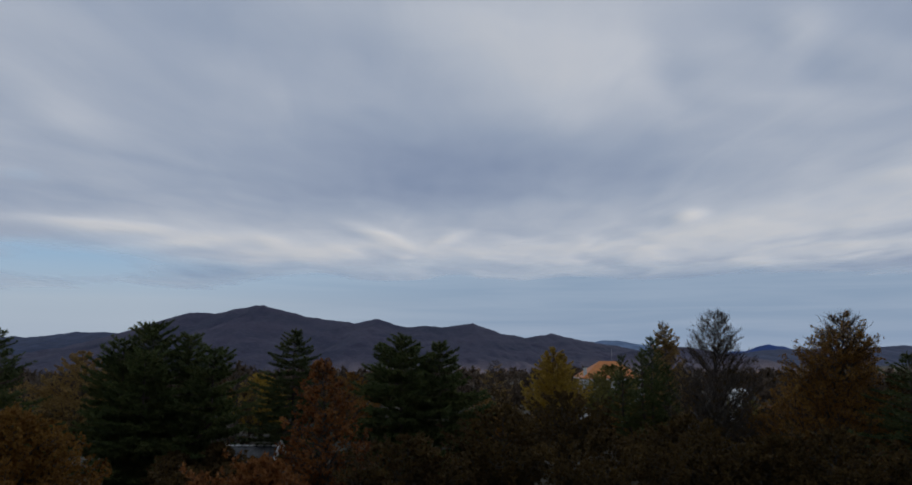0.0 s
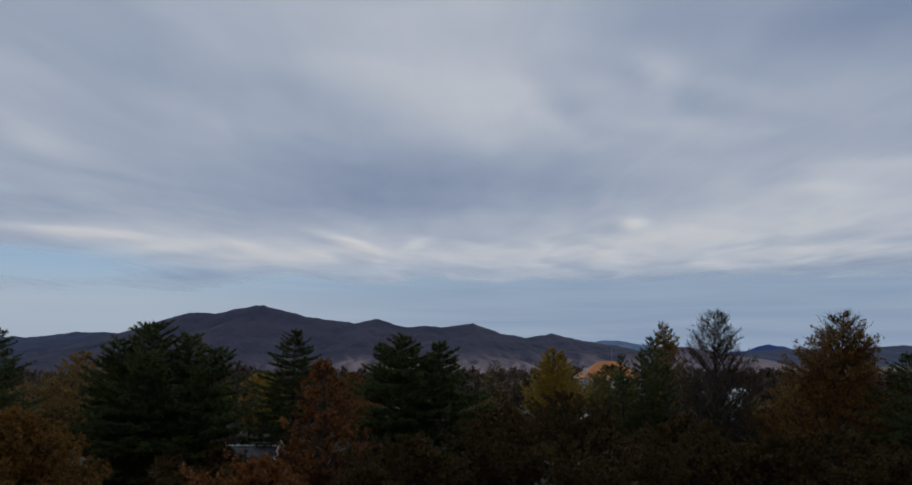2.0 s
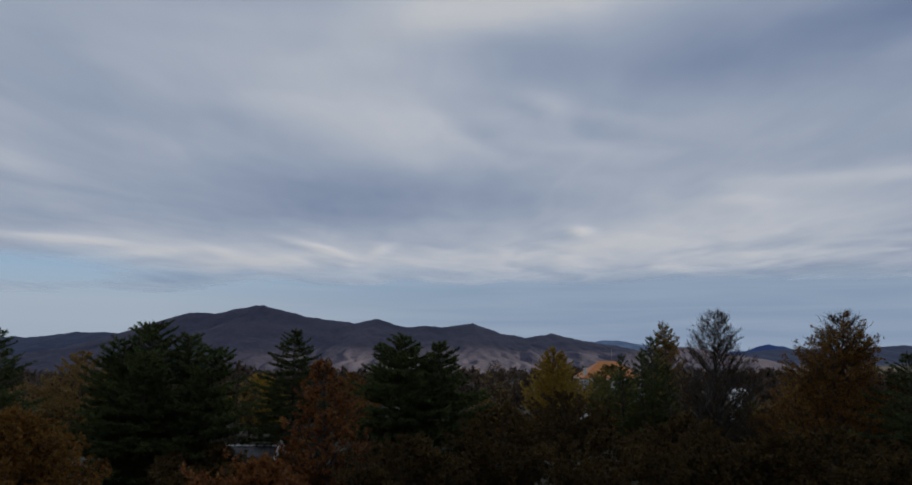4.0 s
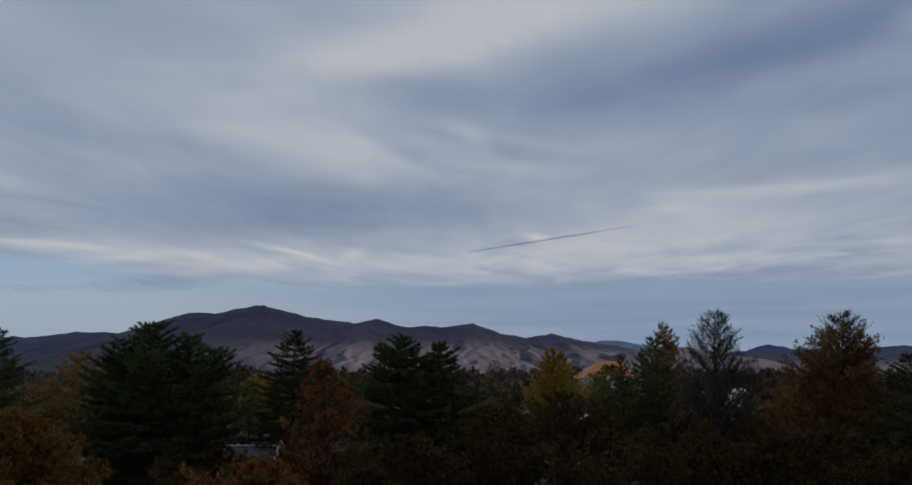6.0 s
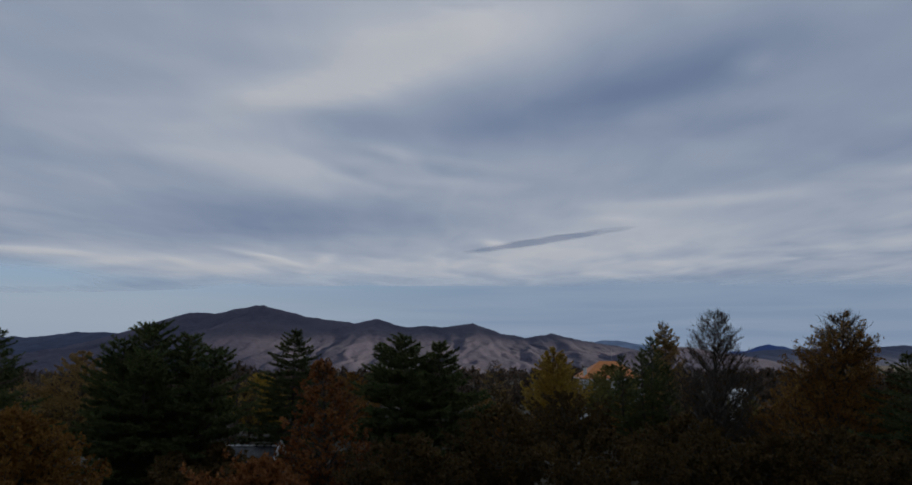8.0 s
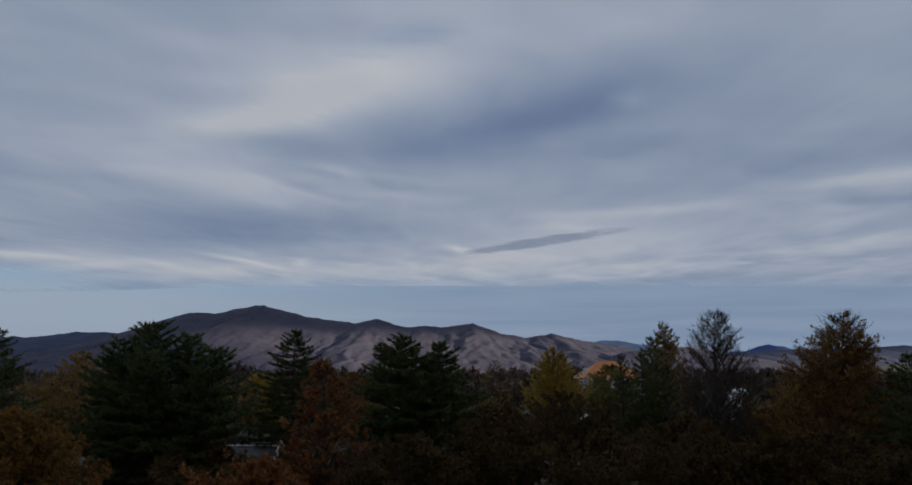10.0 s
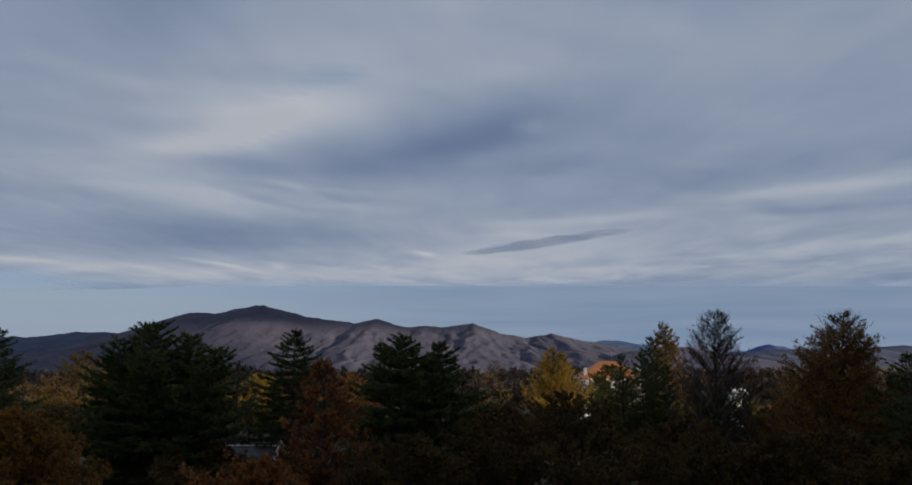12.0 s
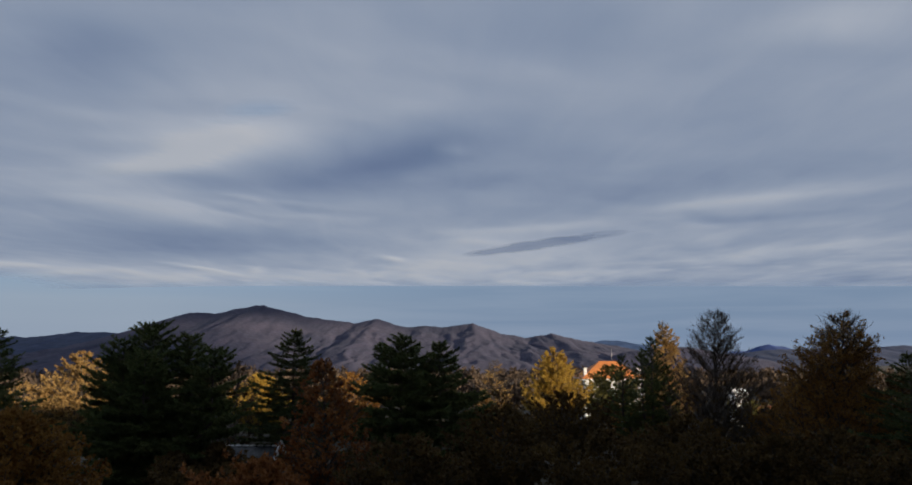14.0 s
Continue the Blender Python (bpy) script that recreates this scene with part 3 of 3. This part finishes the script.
at(pine("dark green pine with layered boughs, one of a pair", 209, 10.2, 6.2, boughs=9, taper=0.7, needle=(6, 0.22, 0.075, 0.6)), -3.7, 50)
at(pine("slightly lower dark green pine of a pair", 210, 9.75, 5.4, boughs=9, taper=0.7, needle=(6, 0.22, 0.075, 0.6)), -1.1, 51)
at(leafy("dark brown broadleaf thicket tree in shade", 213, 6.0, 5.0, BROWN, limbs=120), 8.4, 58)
at(pine("dark pine with ragged top before an orange-roofed house", 214, 10.2, 4.3, leaders=((0, 0, 1.0), (-0.5, 0.1, 0.86), (-0.22, -0.2, 0.89), (0.3, 0.1, 0.8)), boughs=6, lift=0.8, taper=0.8, needle=(4, 0.2, 0.06, 0.6)), 14.8, 55)
at(larch("tall bare-tipped larch with a straight dark trunk", 216, 11.6, 3.0, BROWN, 0.5, profile=dome, limbs=260, trunk_r=0.13, fine=11, rise=1.1, density=0.3, blade=(7, 0.12, 0.035, 1.1)), 17.05, 48)
at(larch("broad rust-brown larch with a rounded top", 217, 11.4, 4.9, RUST, 0.22, profile=spire, limbs=430, rise=0.9, fine=4, blade=(8, 0.14, 0.05, 1.1)), 22.95, 45)
at(spruce("dark narrow spruce beside a rust-brown larch", 218, 8.9, 5.0), 24.9, 40)
# dark brown leaf colour stands in for deeper shade at the near right
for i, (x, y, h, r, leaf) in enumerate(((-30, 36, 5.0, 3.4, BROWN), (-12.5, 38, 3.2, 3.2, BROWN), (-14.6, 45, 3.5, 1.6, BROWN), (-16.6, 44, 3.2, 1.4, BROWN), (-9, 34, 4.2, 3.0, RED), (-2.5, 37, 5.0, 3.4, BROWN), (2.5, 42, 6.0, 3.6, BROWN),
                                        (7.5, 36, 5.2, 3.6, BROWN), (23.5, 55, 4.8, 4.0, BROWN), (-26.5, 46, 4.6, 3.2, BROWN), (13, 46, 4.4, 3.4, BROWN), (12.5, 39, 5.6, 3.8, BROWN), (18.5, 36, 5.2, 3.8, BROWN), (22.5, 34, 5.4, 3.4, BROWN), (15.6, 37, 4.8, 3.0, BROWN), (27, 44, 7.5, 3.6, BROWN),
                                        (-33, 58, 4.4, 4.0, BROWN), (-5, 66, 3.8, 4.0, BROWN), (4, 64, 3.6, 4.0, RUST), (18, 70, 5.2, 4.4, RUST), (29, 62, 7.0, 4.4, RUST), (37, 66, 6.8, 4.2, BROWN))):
    at(leafy("dusky brown undergrowth tree shaded by the added wall", 240 + i, h, r, leaf), x, y)

# farther trees, which the evening sun reaches
at(leafy("tan-gold oak behind a large pine", 204, 14.2, 7.4, TAN, limbs=150, blade=(5, 0.3, 0.2, 1.3)), -60.5, 118)
at(leafy("pale tan tree at the meadow's edge", 222, 9.6, 6.0, TAN), -66.5, 112)
at(leafy("rounded golden-yellow tree in the middle distance", 206, 10.6, 6.0, GOLD, limbs=170, blade=(5, 0.28, 0.18, 1.3)), -32.0, 120)
at(leafy("orange-gold tree behind a red maple", 221, 10.8, 5.8, AMBER, limbs=120, blade=(5, 0.28, 0.18, 1.3)), -16.5, 115)
at(larch("thin brown larch losing its needles", 211, 12.7, 4.1, TAN, 0.6, density=0.7), 5.9, 112)
at(larch("bright golden larch in full autumn colour", 212, 14.8, 6.4, GOLD, 0.12, limbs=260, profile=spire, rise=1.1, blade=(6, 0.30, 0.11, 1.1)), 16.1, 118)
# tan instead of gold leaf colour stands in for its weak sunlight
at(larch("slim pale-gold larch with a thin tip", 215, 19.2, 5.0, TAN, 0.15, profile=spire, rise=1.0, limbs=210, blade=(6, 0.28, 0.09, 1.2)), 36.3, 125)
at(leafy("yellow-green bush tree before the house", 219, 11.6, 7.0, OLIVE, limbs=150, blade=(5, 0.3, 0.2, 1.3)), 28.4, 135)
at(leafy("low golden shrub in the meadow", 220, 7.0, 4.2, AMBER), 5.1, 112)
at(leafy("small olive tree beside a white cabin", 223, 5.6, 3.8, OLIVE), 53.6, 133)
at(leafy("grey-brown tree in the middle distance", 224, 9.0, 6.0, BROWN), 74.0, 150)

# ---- far woods ----
def woods():
    """Leafless brown woods over the plain, too far off to tell trees apart."""
    rng = np.random.RandomState(301)
    n = 1600
    y = 150 + 1000 * rng.uniform(0, 1, n) ** 1.6
    x = rng.uniform(-0.75, 0.75, n) * y
    clear = ((np.abs(x - 32) > 16) | (y > 200)) & ((np.abs(x - 55) > 9) | (y > 160))
    x, y = x[clear], y[clear]
    h = rng.uniform(5.0, 10.5, len(x))
    m = 46
    c = np.repeat(np.stack([x, y, ground_z(x, y)], 1), m, 0)
    hh = np.repeat(h, m)
    s = rng.uniform(0.12, 1, len(c)) ** 0.7
    rad = 0.36 * hh * np.sin(np.pi * np.clip(0.12 + 0.86 * s, 0, 1)) ** 0.7 * rng.uniform(0.2, 1, len(c))
    a = rng.uniform(0, 2 * np.pi, len(c))
    c = c + np.stack([rad * np.cos(a), rad * np.sin(a), hh * s * 0.92], 1)
    v, f = blades(rng, c, np.repeat([[0, 0, 0.8]], len(c), 0), 2, 1.7, 0.7, 0.7)
    return tagged(solid("far_woods", mesh_of("far_woods", v, f), THICKET), "bare brown woods across the plain below the mountains", "woods", kind="stuff")


THICKET = foliage("bare_twigs", [(0.1, (0.04, 0.03, 0.022)), (0.6, (0.095, 0.066, 0.045)), (1.0, (0.18, 0.125, 0.07))], 0.15)
woods()


# ---- houses ----
def gabled(bm, x0, x1, y0, y1, eave, top, over, thick, hip=0.0):
    """A roof with its ridge along x; hip draws the ridge's ends in."""
    def shell(dz, o):
        ym = (y0 + y1) / 2
        return [bm.verts.new(p) for p in ((x0 - o, y0 - o, eave + dz), (x1 + o, y0 - o, eave + dz), (x1 + o, y1 + o, eave + dz), (x0 - o, y1 + o, eave + dz),
                                          (x0 - o + hip, ym, top + dz), (x1 + o - hip, ym, top + dz))]
    hi, lo = shell(thick, over), shell(0, over)
    for a, b, c, d in ((0, 1, 5, 4), (2, 3, 4, 5)):
        bm.faces.new([hi[k] for k in (a, b, c, d)])
        bm.faces.new([lo[k] for k in (d, c, b, a)])
    for a, b, c in ((1, 2, 5), (3, 0, 4)):
        bm.faces.new([hi[k] for k in (a, b, c)])
        bm.faces.new([lo[k] for k in (c, b, a)])
    for a, b in ((0, 1), (1, 2), (2, 3), (3, 0)):
        bm.faces.new([hi[b], hi[a], lo[a], lo[b]])
    bmesh.ops.recalc_face_normals(bm, faces=bm.faces)
    return bm


def window_in(root, x, y, z, w, h):
    """A casement in a wall that faces -y."""
    fr = part("window", block(block(block(block(bmesh.new(), (x - w / 2, y - 0.06, z), (x - w / 2 + 0.08, y + 0.04, z + h)), (x + w / 2 - 0.08, y - 0.06, z), (x + w / 2, y + 0.04, z + h)),
              (x - w / 2 + 0.08, y - 0.06, z + h - 0.08), (x + w / 2 - 0.08, y + 0.04, z + h)), (x - w / 2 + 0.08, y - 0.06, z), (x + w / 2 - 0.08, y + 0.04, z + 0.08)), TIMBER, root, "dark timber window frame")
    part("pane", box((x - w / 2 + 0.08, y - 0.02, z + 0.08), (x + w / 2 - 0.08, y + 0.0, z + h - 0.08), 0), GLASS, fr)
    part("sill", box((x - w / 2 - 0.08, y - 0.14, z - 0.07), (x + w / 2 + 0.08, y + 0.02, z), 0.01), WHITE, fr)


def villa():
    root = new("house")
    tagged(root, "white villa with an orange hipped roof and white parapet", "house")
    gz0 = -6.0
    part("wall", box((26.6, 150, gz0), (38.4, 160, 3.3), 0.02), WHITE, root)
    part("roof", gabled(bmesh.new(), 26.6, 38.4, 150, 160, 3.55, 6.9, 0.5, 0.16, 4.6), ORANGE, root, "orange painted hipped roof")
    part("fascia", box((26.0, 149.4, 3.3), (39.0, 160.6, 3.53), 0.02), WHITE, root)
    for x in (26.9, 38.0):
        ch = part("chimney", box((x - 0.3, 150.6, 3.6), (x + 0.3, 151.2, 5.6), 0.02), WHITE, root, "white rendered chimney")
        part("cap", box((x - 0.4, 150.5, 5.6), (x + 0.4, 151.3, 5.75), 0.02), WHITE, ch)
    mast = bmesh.new()
    bmesh.ops.create_cone(mast, segments=8, radius1=0.04, radius2=0.02, depth=3.0, cap_ends=True)
    bmesh.ops.translate(mast, vec=(33.4, 155, 8.2), verts=mast.verts)
    part("antenna", mast, STEEL, root, "thin steel antenna mast")
    # balcony with balusters below the eaves
    part("balcony", box((26.4, 148.6, 0.3), (38.6, 149.98, 0.5), 0.02), WHITE, root)
    part("handrail", box((26.4, 148.6, 1.45), (38.6, 148.72, 1.55), 0.01), WHITE, root)
    for i in range(25):
        part("baluster", box((26.45 + i * 0.5, 148.62, 0.5), (26.55 + i * 0.5, 148.7, 1.45), 0), WHITE, root)
    for x in (28.5, 31.3, 34.1, 36.9):
        window_in(root, x, 149.97, 0.9, 1.3, 1.9)
        window_in(root, x, 149.97, -3.2, 1.3, 1.5)
    root.location.x = -0.1


def cabin():
    root = new("house")
    tagged(root, "small white cabin with a brick-red porch roof behind a larch", "house")
    part("wall", box((53.5, 140, -7), (55.9, 143.4, 0.9), 0.02), WHITE, root)
    part("roof", gabled(bmesh.new(), 53.5, 55.9, 140, 143.4, 0.92, 1.9, 0.15, 0.12), WHITE, root, "white painted roof")
    window_in(root, 54.6, 139.97, -3.4, 0.9, 1.2)
    part("porch_roof", gabled(bmesh.new(), 56.0, 59.6, 137.4, 139.6, -2.0, -1.2, 0.2, 0.12), REDROOF, root, "brick-red porch roof")
    for x in (56.1, 59.5):
        part("post", box((x - 0.07, 137.5, -7), (x + 0.07, 137.64, -2.05), 0.01), WHITE, root)


def lodge():
    root = new("house")
    tagged(root, "small white building far off on the plain", "house")
    x, y = 408.0, 905.0
    g = float(ground_z(np.array(x), np.array(y)))
    part("wall", box((x - 6, y, g - 1), (x + 6, y + 9, g + 6.2), 0.02), WHITE, root)
    part("roof", gabled(bmesh.new(), x - 6, x + 6, y, y + 9, g + 6.25, g + 9, 0.6, 0.2), SHEET, root, "grey metal roof")


def shed():
    """Low shed among the trees: ridge tiles, ribbed sheet roof, white verge boards."""
    root = new("shed")
    tagged(root, "low shed with a weathered metal roof and white verge boards", "shed")
    x0, x1, y0, y1 = -18.8, -12.6, 50.6, 54.2
    part("wall", box((x0 + 0.3, y0 + 0.3, -0.3), (x1 - 0.3, y1 - 0.3, 1.28), 0.01), TIMBER, root)
    part("roof", gabled(bmesh.new(), x0, x1, y0, y1, 1.3, 2.35, 0.1, 0.05), SHEET, root)
    slope, half = math.hypot(1.05, 1.9), (y1 - y0) / 2 + 0.1
    ang = math.atan2(1.05, half)
    for i in range(21):
        x = x0 + i * (x1 - x0) / 20
        rib = box((-0.02, -slope / 2, 0), (0.02, slope / 2, 0.03), 0)
        bmesh.ops.transform(rib, matrix=Matrix.Translation((x, y0 - 0.1 + half / 2, 1.3 + 0.525 + 0.052)) @ Matrix.Rotation(ang, 4, "X"), verts=rib.verts)
        part("rib", rib, SHEET, root)
    for i in range(12):
        x = x0 + 0.05 + i * (x1 - x0) / 12
        part("ridge_tile", box((x, 52.28, 2.38), (x + 0.40, 52.52, 2.47), 0.02), WHITE, root)
    for s in (1, -1):
        verge = box((-0.05, -slope / 2 - 0.02, -0.26), (0.05, slope / 2 + 0.02, 0.2), 0.01)
        bmesh.ops.transform(verge, matrix=Matrix.Translation((x1 + 0.16, 52.4 - s * half / 2, 1.3 + 0.80)) @ Matrix.Rotation(s * ang, 4, "X"), verts=verge.verts)
        part("verge_board", verge, WHITE, root, "white painted verge board")


villa()
cabin()
lodge()
shed()


# ---- unseen wall behind the viewpoint, added to shade the near trees ----
bm = block(bmesh.new(), (-60, -24, -1), (190, -4, 21.3))
shade_wall = part("wall_for_shade", bm, PLASTER, None)
tagged(shade_wall, "unseen plain wall added to shade the near trees", "wall", kind="structure")


def drift(x, y, z):
    """Rows of a steady drift from the clip's start to its end."""
    times = [0.0, 0.1, 0.3] + [float(i) for i in range(1, 14)] + [13.7, 13.9, 14.0]
    return [(t, pose(x + DRIFT[0] * t, y + DRIFT[1] * t, z)) for t in times]


def motions():
    walk(deck, drift(0, 0, 9))
    # the lens cloud starts edge-on to the camera to stay unseen, tips level and then hangs almost still under the deck
    rows = []
    for t, x, y, tip in ((0.0, 318, 2760, 1.0), (4.0, 318, 2770, 1.0), (5.6, 318, 2782, 1.0), (6.4, 318, 2790, 0.5), (8.0, 318, 2800, 0.3), (10.5, 318, 2830, 0.0), (14.0, 318, 2890, 0.0)):
        axis, ray = Vector((math.cos(radians(-50)), math.sin(radians(-50)), 0)), Vector((x, y, 431)).normalized()
        across = (ray - axis * ray.dot(axis)).normalized().lerp(Vector((0.766, 0.643, 0)), 1 - tip).normalized()
        turn = Matrix((axis, across, axis.cross(across))).transposed().to_4x4()
        rows.append((t, Matrix.Translation((x, y, 440)) @ turn))
    walk(lens, rows)


motions()
